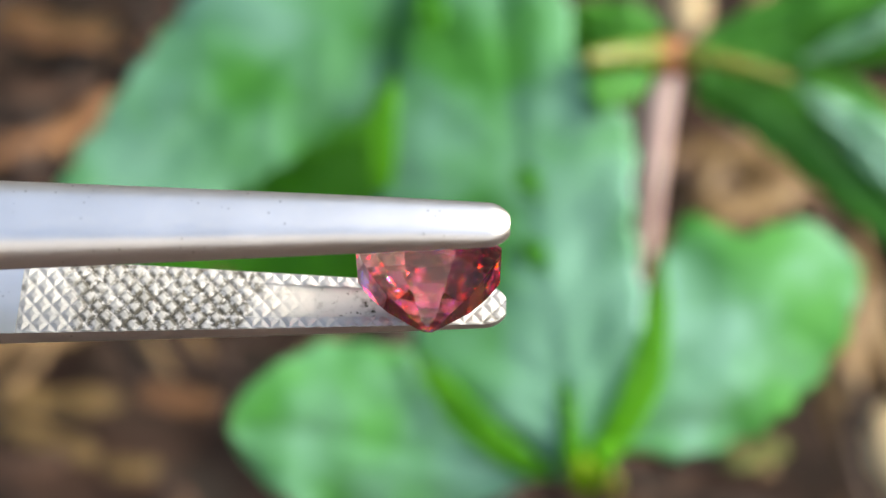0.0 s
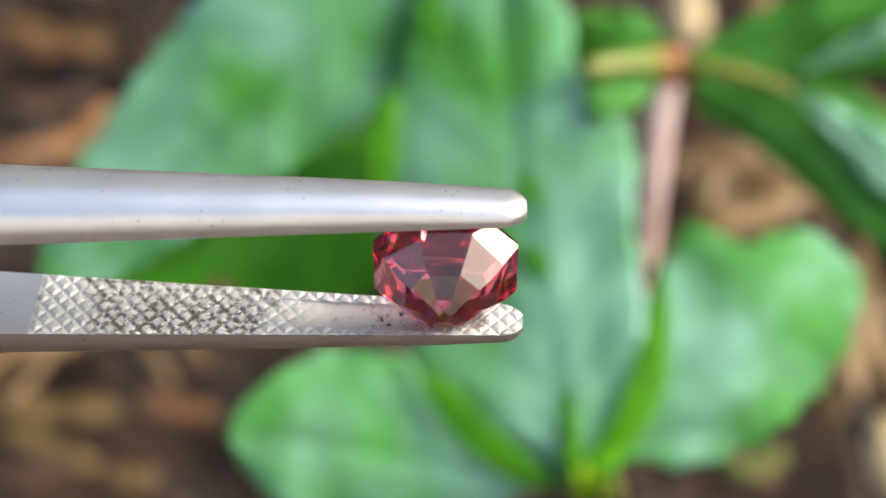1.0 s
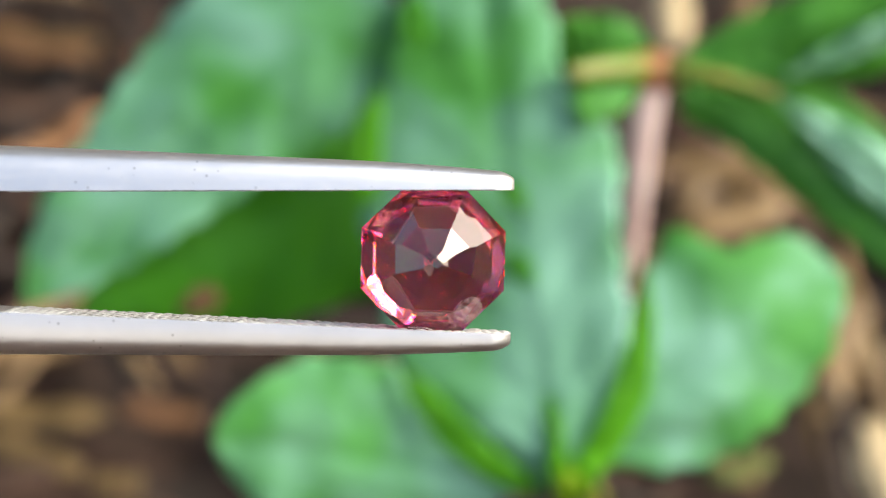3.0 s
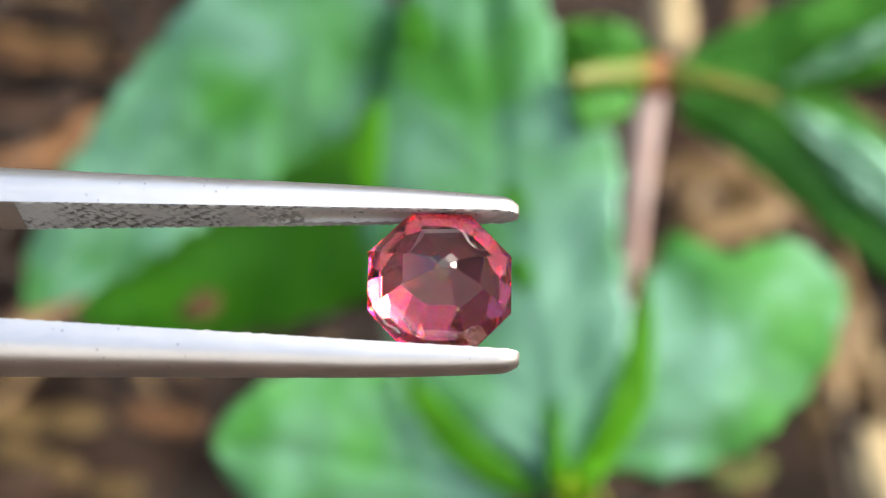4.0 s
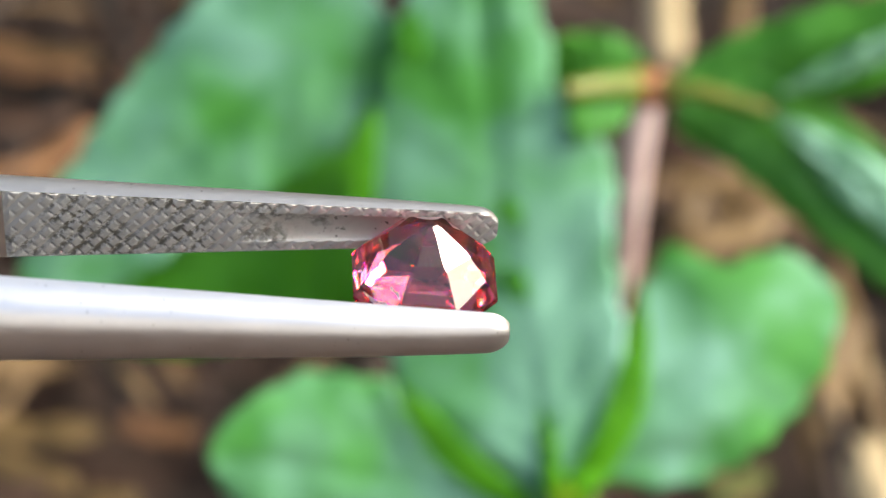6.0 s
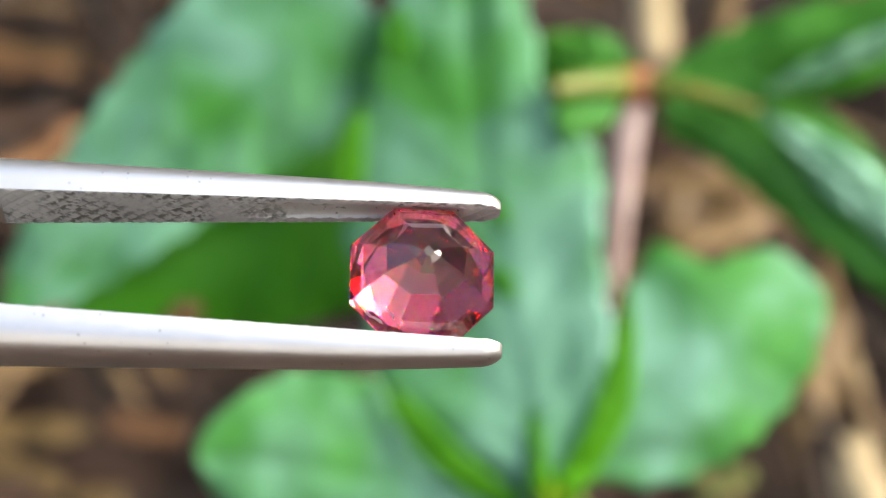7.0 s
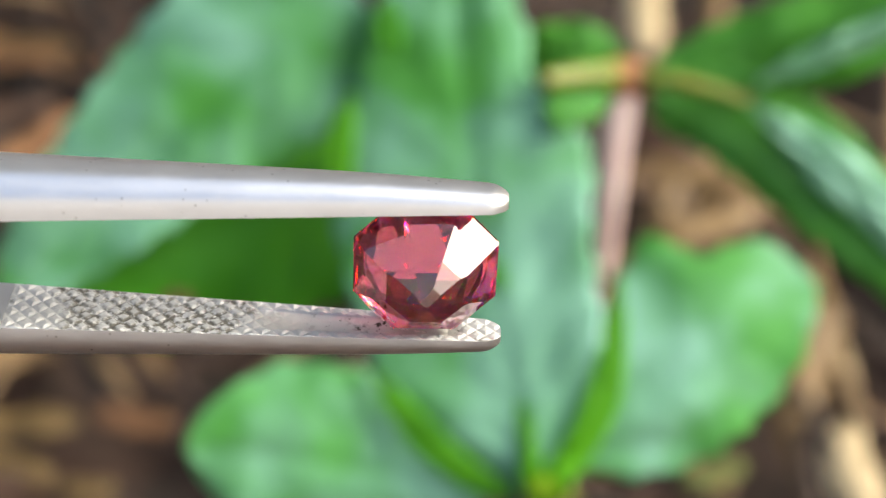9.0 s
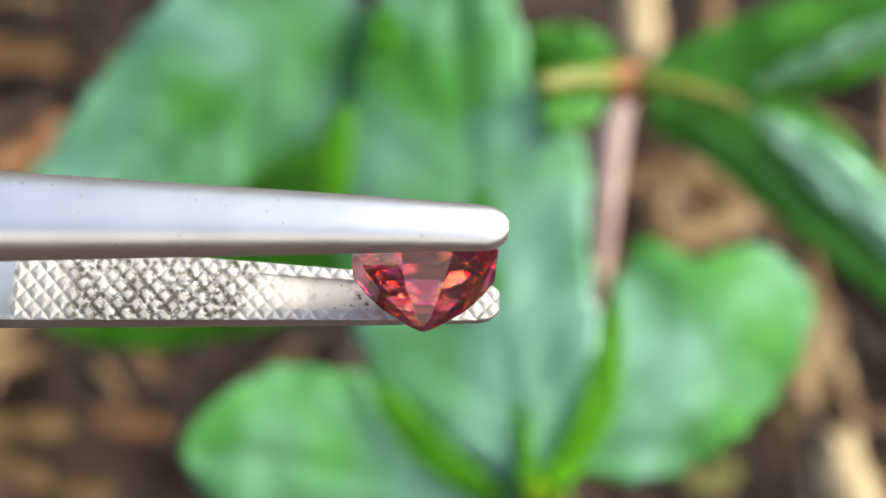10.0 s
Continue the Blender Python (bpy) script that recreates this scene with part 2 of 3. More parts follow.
build_wall("added_wall_east", 1.7, 0.4, 0.2, 2.9, 0.45, PLASTER, "plain grey wall, unseen, added to cut low sky")


# The bed as the lens sees it: u to the right, v up, w towards the lens, in millimetres, about a point 0.165 m away.
BED = SIGHT @ pose(0, 0, -0.165)


def bed(p):
    return BED @ (Vector(p) * 0.001)


def raised(q):
    """The place over q's spot on the bed's plane, q.z millimetres nearer to the lens."""
    eye = SIGHT.translation
    return eye + (bed((q.x, q.y, 0)) - eye) * (1 - q.z / 165)


def on_ground(p, lift=0.0):
    """The place on the soil that lies behind p as seen from the lens, raised by lift metres."""
    eye = SIGHT.translation
    way = bed(p) - eye
    return eye + way * ((lift - eye.z) / way.z)


# ---- leaves ----
def spread(profile, n):
    """A half-width at n + 1 even steps along a leaf from (share, mm) pairs, rounded a little."""
    w = np.interp([i / n for i in range(n + 1)], [p[0] for p in profile], [p[1] for p in profile])
    for _ in range(2):
        w[1:-1] = 0.25 * w[:-2] + 0.5 * w[1:-1] + 0.25 * w[2:]
    return w


def leaf_blade(rib, left, right, mat, parent, fold=(0, 0), teeth=10, tooth=0.35, waves=0.5, seed=0, bow=0.12, pucker=0.3, label=""):
    """A leaf blade in the bed's space. rib: four points that bend its midrib from stalk to tip (w: height towards the lens); left and right: (share of the length, half-width in mm)
    on each side of it; fold: by how many degrees each half rises from the midrib; teeth: how many on each margin, tooth: their depth in mm; pucker: how far the skin swells between the veins."""
    n, across = 64, 14
    line = bezier(rib, n)
    widths = {1: spread(left, n), -1: spread(right, n)}
    bm = bmesh.new()
    rows = []
    for i, p in enumerate(line):
        t = i / n
        way = line[min(i + 1, n)] - line[max(i - 1, 0)]
        normal = Vector((-way.y, way.x, 0)).normalized()
        row = []
        for k in range(-across, across + 1):
            side, s = (1 if k > 0 else -1), abs(k) / across
            wide = widths[side][i]
            saw = (t * teeth + 0.13 * side + 0.25 * noise.noise(Vector((t * 4, side, seed)))) % 1.0
            notch = tooth * min(1.0, wide / 4) * (saw if saw < 0.78 else (1 - saw) * 3.5)
            d = s * wide + max(0.0, s - 0.55) / 0.45 * (notch - 0.3 * tooth)
            a = radians(fold[0] if side > 0 else fold[1])
            ripple = waves * (noise.noise(Vector((t * 5 + seed * 9.7, side * s * 1.6, seed))) + 0.5 * s * s * math.sin(t * teeth * 2.4 + seed + side))
            lane = (t * 8 + 0.5 * noise.noise(Vector((t * 5, side * s * 2, seed))) - s * 1.9) * math.pi
            swell = pucker * abs(math.sin(lane)) ** 0.7 * min(1, 3 * (1 - s)) * min(1, s * 5) - 0.12 * math.exp(-(s / 0.06) ** 2)
            q = p + normal * (side * d * math.cos(a))
            q.z += d * math.sin(a) - bow * wide * s * s + ripple + swell
            row.append(bm.verts.new(raised(q)))
        rows.append(row)
    grid_faces(bm, rows)
    ob = part("leaf", bm, mat, parent, label, smooth=True)
    solid = ob.modifiers.new("thickness", "SOLIDIFY")
    solid.thickness = 0.0003
    return ob


def stalk(points, r0, r1, mat, parent, name="stem", label=""):
    pts = bezier(points, 14)
    radii = [r0 + (r1 - r0) * i / 14 for i in range(15)]
    return part(name, hollow_tube(pts, radii), mat, parent, label, smooth=True)


def strip(width):
    """The outline of a slender blade."""
    return [(0, 0.4 * width), (0.25, 0.9 * width), (0.55, width), (0.85, 0.6 * width), (1, 0.05)]


def rosette_plant():
    plant = tagged(new("weed_plant"), "broad-leaved green weed with a rosette of glossy leaves", "plant")
    foot = on_ground((12.4, -22.3, 0.0))
    heart = bed((10.5, -20.4, 3.0))
    stalk([foot, foot.lerp(heart, 0.5) + Vector((0.002, 0, 0)), heart], 0.0016, 0.0012, VEIN, plant)
    # upright leaf
    leaf_blade([(10.5, -20.4, 5), (6.5, -6, 2), (4, 10, -2.0), (2, 34, -4)],
               [(0, 1), (0.14, 8.4), (0.25, 11.5), (0.5, 12.7), (0.62, 12), (0.7, 9), (0.78, 7.6), (0.9, 4.5), (1, 0.2)],
               [(0, 1), (0.14, 6.5), (0.25, 8.4), (0.45, 9.0), (0.55, 10.2), (0.60, 9.5), (0.65, 7.0), (0.70, 5.9), (0.78, 5.8), (0.9, 4), (1, 0.2)],
               LEAF, plant, fold=(-3, 4), teeth=13, tooth=0.9, waves=0.6, seed=1, bow=0.05, pucker=0.2)
    # small added blades on the upright leaf; the first is its greener margin
    leaf_blade([(-6.4, 3.2, 0), (-7.0, 6.2, 0.4), (-6.9, 9.6, 0.2), (-5.6, 13.2, -0.6)], strip(1.5), strip(1.5), YOUNG_LEAF, plant, (10, 10), 5, 0.3, 0.2, 51)
    # these three stand for shade: the gap beside it and two dents
    leaf_blade([(-2.0, 16.6, 1.2), (-2.7, 18.2, 1.4), (-2.8, 19.6, 1.4), (-2.2, 21.4, 1.2)], strip(1.6), strip(1.6), DEEP_LEAF, plant, (10, 10), 5, 0.2, 0.2, 52)
    leaf_blade([(5.6, -1.0, 1.6), (6.2, -1.8, 1.8), (6.9, -2.6, 1.8), (7.6, -3.8, 1.6)], strip(1.1), strip(1.1), DEEP_LEAF, plant, (10, 10), 4, 0.2, 0.1, 53)
    leaf_blade([(5.2, 5.2, 1.4), (5.7, 4.3, 1.6), (6.3, 3.6, 1.6), (6.9, 2.6, 1.4)], strip(1.0), strip(1.0), DEEP_LEAF, plant, (10, 10), 4, 0.2, 0.1, 54)
    # slender folded blades between the broad ones
    leaf_blade([(7.9, -21.2, 5.4), (2.7, -19.4, 5.2), (-0.7, -15.0, 4.4), (-3.8, -10.6, 2.8)], strip(1.5), strip(1.5), YOUNG_LEAF, plant, (8, 8), 7, 0.1, 0.2, 31)
    leaf_blade([(9.2, -21.1, 5.4), (14.9, -18.9, 5.2), (17.5, -10.6, 4.2), (17.2, -2.4, 1.0)], strip(1.6), strip(1.6), YOUNG_LEAF, plant, (8, 8), 7, 0.1, 0.2, 32)
    leaf_blade([(10.1, -20.6, 5.4), (9.6, -17.4, 5.2), (9.1, -13.5, 3.4), (8.8, -9.4, 1.2)], strip(0.8), strip(0.8), YOUNG_LEAF, plant, (10, 10), 7, 0.05, 0.1, 33)
    # young leaves at the heart
    leaf_blade([(10.8, -22.1, 4), (10.0, -20.4, 7), (9.6, -19.0, 7), (9.3, -17.5, 5)], strip(1.2), strip(1.2), YOUNG_LEAF, plant, (12, 12), 5, 0.1, 0.2, 21)
    leaf_blade([(11.3, -22.1, 4), (11.7, -20.6, 7), (12.4, -19.5, 7), (13.4, -18.2, 5)], strip(1.3), strip(1.3), YOUNG_LEAF, plant, (12, 12), 5, 0.1, 0.2, 22)
    leaf_blade([(11.0, -22.8, 5), (10.5, -21.4, 8), (10.9, -20.5, 8), (11.2, -19.6, 6)], strip(1.5), strip(1.5), BUD, plant, (12, 12), 5, 0.1, 0.2, 23, label="yellowish young bud leaf")
    # low leaf
    leaf_blade([(9.5, -20.8, 3.5), (-1, -20.6, 2), (-11, -17.6, 4), (-19.8, -17.0, 5)],
               [(0, 0.6), (0.12, 1.5), (0.25, 4), (0.5, 6.5), (0.75, 6.5), (0.9, 3.9), (0.97, 2.0), (1, 0.3)],
               [(0, 0.6), (0.12, 1.5), (0.25, 4.2), (0.5, 8.7), (0.75, 8.2), (0.9, 5.0), (0.97, 2.5), (1, 0.3)],
               LEAF, plant, fold=(4, -6), teeth=9, tooth=0.5, waves=0.6, seed=3, bow=0.10, pucker=0.10)
    # side leaf
    leaf_blade([(11, -19.9, 3.5), (17.8, -15.5, 4), (25, -7.7, 3), (34.4, -3.0, -1)],
               [(0, 0.6), (0.12, 1.2), (0.25, 2.6), (0.4, 5.2), (0.5, 7.2), (0.6, 10.4), (0.67, 11.6), (0.73, 10.4), (0.78, 6.4), (0.83, 6.6), (0.92, 6.0), (0.97, 3), (1, 0.4)],
               [(0, 0.6), (0.12, 1.5), (0.25, 4.9), (0.4, 6.8), (0.5, 7.3), (0.6, 7.2), (0.68, 6.9), (0.76, 6.3), (0.85, 5.2), (0.92, 3.6), (0.97, 2.2), (1, 0.4)],
               LEAF, plant, fold=(-6, -2), teeth=8, tooth=0.9, waves=0.6, seed=4, bow=0.10, pucker=0.10)
    return plant


def back_plant():
    plant = tagged(new("weed_plant"), "broad folded green leaf of a low weed on soil", "plant")
    foot = on_ground((2.7, 18.5, 0.0))
    root = bed((-3.0, 20.9, -9.0))
    stalk([foot, foot.lerp(root, 0.6), root], 0.0013, 0.0009, VEIN, plant)
    leaf_blade([(-5.5, 22.5, -5), (-14.6, 16.3, -4), (-27.6, 4.6, -3), (-36.0, -5.4, -3)],
               [(0, 10), (0.2, 9), (0.4, 7.8), (0.6, 6.3), (0.8, 4.4), (0.93, 2.4), (1, 0.2)],
               [(0, 10), (0.2, 9.6), (0.4, 8.7), (0.6, 7.0), (0.8, 5.2), (0.93, 2.8), (1, 0.2)],
               LEAF, plant, fold=(3, -5), teeth=12, tooth=0.8, waves=0.6, seed=5, bow=0.06, pucker=0.2)
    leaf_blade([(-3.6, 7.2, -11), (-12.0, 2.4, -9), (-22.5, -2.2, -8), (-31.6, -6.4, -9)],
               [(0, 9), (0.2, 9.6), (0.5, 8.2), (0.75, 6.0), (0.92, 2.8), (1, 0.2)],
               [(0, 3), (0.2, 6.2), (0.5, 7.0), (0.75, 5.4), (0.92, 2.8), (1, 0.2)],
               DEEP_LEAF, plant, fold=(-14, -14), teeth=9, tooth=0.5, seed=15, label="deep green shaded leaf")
    # a withered scrap lying on the deep green blade
    leaf_blade([(-19.5, -4.2, -5.2), (-20.4, -4.9, -4.8), (-21.6, -5.4, -4.8), (-22.8, -6.0, -5.6)], strip(1.3), strip(1.3), STRAW, plant, (4, 4), 3, 0.2, 0.2, 41, label="withered brown scrap of leaf")
    return plant


def shoot_plant():
    plant = tagged(new("weed_shoot"), "green shoot with a pinkish stem and red node", "plant")
    node = bed((18.4, 15.3, -6.0))
    low = bed((16.9, -2.6, -14.0))
    foot = on_ground((14.4, -7.7, 0.0))
    stalk([low, bed((17.3, 6.1, -9.0)), node], 0.0013, 0.0017, STEM, plant, label="pinkish smooth stem")
    stalk([foot, foot.lerp(low, 0.5), low], 0.0010, 0.0010, STEM, plant)
    bm = hollow_tube(bezier([bed((15.2, 14.9, -6.0)), bed((18.0, 15.3, -5.0)), bed((21.2, 14.8, -6.0))], 8), [0.0008, 0.0012, 0.0016, 0.0018, 0.0019, 0.0018, 0.0016, 0.0012, 0.0008])
    part("node", bm, NODE, plant, "red-brown swollen node", smooth=True)
    stalk([bed((17.3, 15.2, -4.5)), bed((14.2, 15.2, -1.0)), bed((10.6, 14.2, 1.4))], 0.0012, 0.0008, VEIN, plant, "petiole", "yellow-green petiole")
    stalk([bed((19.8, 15.1, -4.5)), bed((23.1, 15.0, -3.5)), bed((29.2, 12.9, -4.0))], 0.0009, 0.0005, VEIN, plant, "petiole", "yellow-green petiole")
    # lower blade on the right; its upper half's sheen is an added pale blade
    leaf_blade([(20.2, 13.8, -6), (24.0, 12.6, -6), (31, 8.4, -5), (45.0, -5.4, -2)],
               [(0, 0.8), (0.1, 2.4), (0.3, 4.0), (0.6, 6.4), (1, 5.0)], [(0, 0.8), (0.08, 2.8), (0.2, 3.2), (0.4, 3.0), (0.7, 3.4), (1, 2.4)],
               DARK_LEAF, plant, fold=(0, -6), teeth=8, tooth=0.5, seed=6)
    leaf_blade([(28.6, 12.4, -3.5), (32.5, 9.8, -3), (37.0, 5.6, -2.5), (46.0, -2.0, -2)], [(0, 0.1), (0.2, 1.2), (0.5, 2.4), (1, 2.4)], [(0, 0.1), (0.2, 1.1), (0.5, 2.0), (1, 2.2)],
               PAINTED_SHEEN, plant, fold=(3, -3), teeth=8, tooth=0.3, seed=61)
    # upper blade on the right; a second pale blade holds its lower half's sheen
    leaf_blade([(20.6, 14.9, -6), (25.4, 15.7, -6), (31.6, 17.2, -5), (46.0, 21.0, -2)],
               [(0, 0.8), (0.12, 2.2), (0.35, 3.4), (0.65, 4.2), (1, 3.0)], [(0, 0.8), (0.12, 1.6), (0.35, 3.0), (0.65, 4.4), (1, 3.5)],
               DARK_LEAF, plant, fold=(-8, 4), teeth=8, tooth=0.5, seed=7)
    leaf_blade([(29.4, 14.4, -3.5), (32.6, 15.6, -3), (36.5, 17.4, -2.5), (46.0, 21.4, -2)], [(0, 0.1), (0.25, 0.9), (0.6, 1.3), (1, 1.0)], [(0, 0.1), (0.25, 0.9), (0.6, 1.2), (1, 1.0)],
               PAINTED_SHEEN, plant, fold=(2, -2), teeth=8, tooth=0.2, seed=71)
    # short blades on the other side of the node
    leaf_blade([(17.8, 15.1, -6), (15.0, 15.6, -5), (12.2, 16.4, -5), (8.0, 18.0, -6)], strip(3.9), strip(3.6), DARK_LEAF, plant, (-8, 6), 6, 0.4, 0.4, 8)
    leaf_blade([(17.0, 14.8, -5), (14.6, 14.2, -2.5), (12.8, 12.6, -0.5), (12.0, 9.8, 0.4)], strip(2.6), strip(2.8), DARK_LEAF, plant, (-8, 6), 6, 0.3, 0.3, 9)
    return plant


rosette_plant()
back_plant()
shoot_plant()


# ---- straw and litter ----
def straw_mesh(length, width, bend, seed):
    bm = bmesh.new()
    rows = []
    for i in range(13):
        t = i / 12
        x = (t - 0.5) * length
        y = bend * length * (t - 0.5) ** 2 + 0.02 * length * noise.noise(Vector((t * 4, seed, 0)))
        z = 0.05 * length * noise.noise(Vector((t * 3, seed, 5)))
        w = width * (0.75 + 0.3 * noise.noise(Vector((t * 5, seed, 9)))) * min(1, 6 * t + 0.3, 6 * (1 - t) + 0.3)
        rows.append([bm.verts.new((x, y + w * c, z + w * h)) for c, h in ((-0.5, 0), (-0.3, 0.22), (0, 0.3), (0.3, 0.22), (0.5, 0), (0, -0.12), (-0.5, 0))])
    grid_faces(bm, rows)
    return bm


def straw_piece(name, a, b, width, mat, label, category, lift=0.004, bend=0.1, seed=1):
    """One piece of litter that lies on the soil from a to b."""
    p, q = on_ground(a, lift), on_ground(b, lift)
    bm = straw_mesh((q - p).length, width, bend, seed)
    ob = finish(name, bm, mat, smooth=True)
    ob.matrix_world = Matrix.Translation((p + q) / 2) @ pose(0, 0, 0, 0, 0, math.degrees(math.atan2(q.y - p.y, q.x - p.x)))
    return tagged(ob, label, category, group="dry litter lying on the soil")


KINDS_OF_LITTER = {"ochre": ("straw", OCHRE, "ochre yellow dry straw blade on soil", "straw"), "moss": ("moss_tuft", MOSS, "yellow-green moss tuft on dark soil", "moss"),
                   "tan": ("straw", STRAW, "tan dry straw blade lying on soil", "straw"), "pale": ("straw", PALE_STRAW, "pale dry straw blade lying on soil", "straw"),
                   "rust": ("dry_leaf", RUST, "rusty orange-brown dry leaf scrap on soil", "dry leaf"), "brown": ("dry_leaf", BARK, "brown dry leaf scrap lying on soil", "dry leaf")}
laid = []


def lay(tone, ax, ay, bx, by, width, bend=0.1):
    """Lays one piece from (ax, ay) to (bx, by), in the bed's millimetres."""
    name, mat, label, category = KINDS_OF_LITTER[tone]
    k = len(laid)
    laid.append(straw_piece(name, (ax, ay, 0), (bx, by, 0), width, mat, label, category, 0.003 + 0.0015 * (k % 4), bend, k))


lay("rust", -41.0, 17.6, -25.6, 15.6, 0.0060)
lay("tan", -40.0, 17.8, -26.4, 16.8, 0.0022)
lay("rust", -41.0, 5.4, -28.6, 11.0, 0.0050)
lay("brown", -39.6, 11.0, -30.8, 12.2, 0.0025)
lay("ochre", -41.0, -14.6, -28.9, -15.2, 0.0046)
lay("ochre", -40.0, -16.6, -31.0, -19.8, 0.0040, -0.12)
lay("ochre", -30.6, -20.7, -26.0, -20.9, 0.0036, 0.1)
lay("brown", -40.0, -20.7, -33.7, -19.9, 0.0035)
lay("tan", -24.0, -8.2, -20.1, -14.5, 0.0030)
lay("rust", -27.6, -14.2, -21.0, -15.4, 0.0040)
lay("pale", 19.4, 25.3, 19.7, 16.6, 0.0066, 0.02)
lay("tan", 26.0, 24.3, 25.6, 16.1, 0.0038, 0.02)
lay("tan", 17.3, 3.4, 26.5, 8.3, 0.0050)
lay("tan", 20.2, 1.0, 23.1, 8.3, 0.0045)
lay("tan", 33.8, 0.0, 37.7, -15.5, 0.0030)
lay("tan", 31.9, -2.9, 34.8, -12.6, 0.0024, -0.1)
lay("tan", 29.4, -7.7, 33.8, -22.3, 0.0030)
lay("pale", 35.8, -5.8, 38.7, -19.9, 0.0024, -0.1)
lay("pale", 35.8, -15.5, 39.6, -24.7, 0.0070)
lay("moss", 22.6, -20.4, 28.0, -18.6, 0.0040)
lay("tan", 21.7, -17.4, 27.0, -21.3, 0.0026)
lay("tan", 19.2, 6.9, 29.9, 5.4, 0.0075)
lay("tan", 20.2, 1.0, 29.4, 3.4, 0.0070)
lay("tan", 35.0, -4.8, 31.9, -15.5, 0.0070)


def scatter(name, label, seed, count, xs, ys, lengths, mat):
    """Fine straw all over a stretch of soil, as one thing that nobody could count."""
    rng = random.Random(seed)
    data = bpy.data.meshes.new(name)
    verts, faces = [], []
    for k in range(count):
        bm = straw_mesh(rng.uniform(*lengths), rng.uniform(0.0010, 0.0042), rng.uniform(-0.4, 0.4), k)
        m = pose(rng.gauss(sum(xs) / 2, (xs[1] - xs[0]) * 0.3), rng.gauss(sum(ys) / 2, (ys[1] - ys[0]) * 0.3), rng.uniform(0.001, 0.007), rng.uniform(-20, 20), rng.uniform(-14, 14), rng.uniform(0, 360))
        start = len(verts)
        bm.verts.index_update()
        verts += [m @ v.co for v in bm.verts]
        faces += [[start + v.index for v in f.verts] for f in bm.faces]
        bm.free()
    data.from_pydata(verts, [], faces)
    data.materials.append(mat)
    data.polygons.foreach_set("use_smooth", [True] * len(data.polygons))
    tagged(new(name, data), label, "litter", kind="stuff")


scatter("straw_litter", "scattered brown straw and leaf scraps on soil", 4, 1500, (-0.20, 0.22), (-0.14, 0.20), (0.008, 0.040), LITTER_MIX)
# added out of view, so the steel's undersides mirror brown straw
scatter("reflector_straw", "brown dry straw, unseen, added to tint the steel's reflections", 5, 2200, (-0.35, 0.35), (-0.50, -0.15), (0.015, 0.050), BARK)

# ---- the tweezers ----
MM = 0.001
TIP = 3.90                         # from the stone to the tips


def arm_half_width(x):
    w = min(1.225 - 0.0462 * x, 4.6)
    back = TIP - x
    return w * (1 if back > 1.15 else math.sqrt(max(0.0, 1 - ((1.15 - back) / 1.15) ** 2)))


def arm_thickness(x):
    t = min(1.20 - 0.043 * x, 2.6)
    if x > -6:
        t *= 1 - 0.27 * ((x + 6) / 9.9) ** 2.5
    if x < -40:
        t += (x + 40) * 0.014
    back = TIP - x
    return max(0.05, t * (1 if back > 1.0 else (0.30 + 0.70 * math.sqrt(max(0.0, 1 - ((1.0 - back) / 1.0) ** 2)))))


def knurl(x, z, w, side):
    """Height in mm of the grip's cut diamonds over its flat face."""
    a, b = (x / 0.88 + z / 1.02) % 1.0, (x / 0.88 - z / 1.02 + 0.06 * noise.noise(Vector((x, z, 2)))) % 1.0
    shallow = 0.30 if side > 0 else 0.0
    play = 1 + 0.25 * noise.noise(Vector((x * 0.9, z * 1.3, 8)))
    h = 0.10 * play * min(0.80, shallow + 1.5 * (1 - abs(2 * a - 1)), 1.25 * (1 - abs(2 * b - 1)))
    if -8.9 < x < 2.0:
        g = min(1, (x + 8.9) / 3.4, (2.0 - x) / 0.7)
        s = abs(z) / (0.60 * w)
        if s < 1:
            h = h * (1 - g) - 0.30 * g * math.sqrt(1 - s * s)
    return h * min(1.0, max(0.0, (x + 19.6) / 0.3), max(0.0, (w - abs(z)) / 0.06))


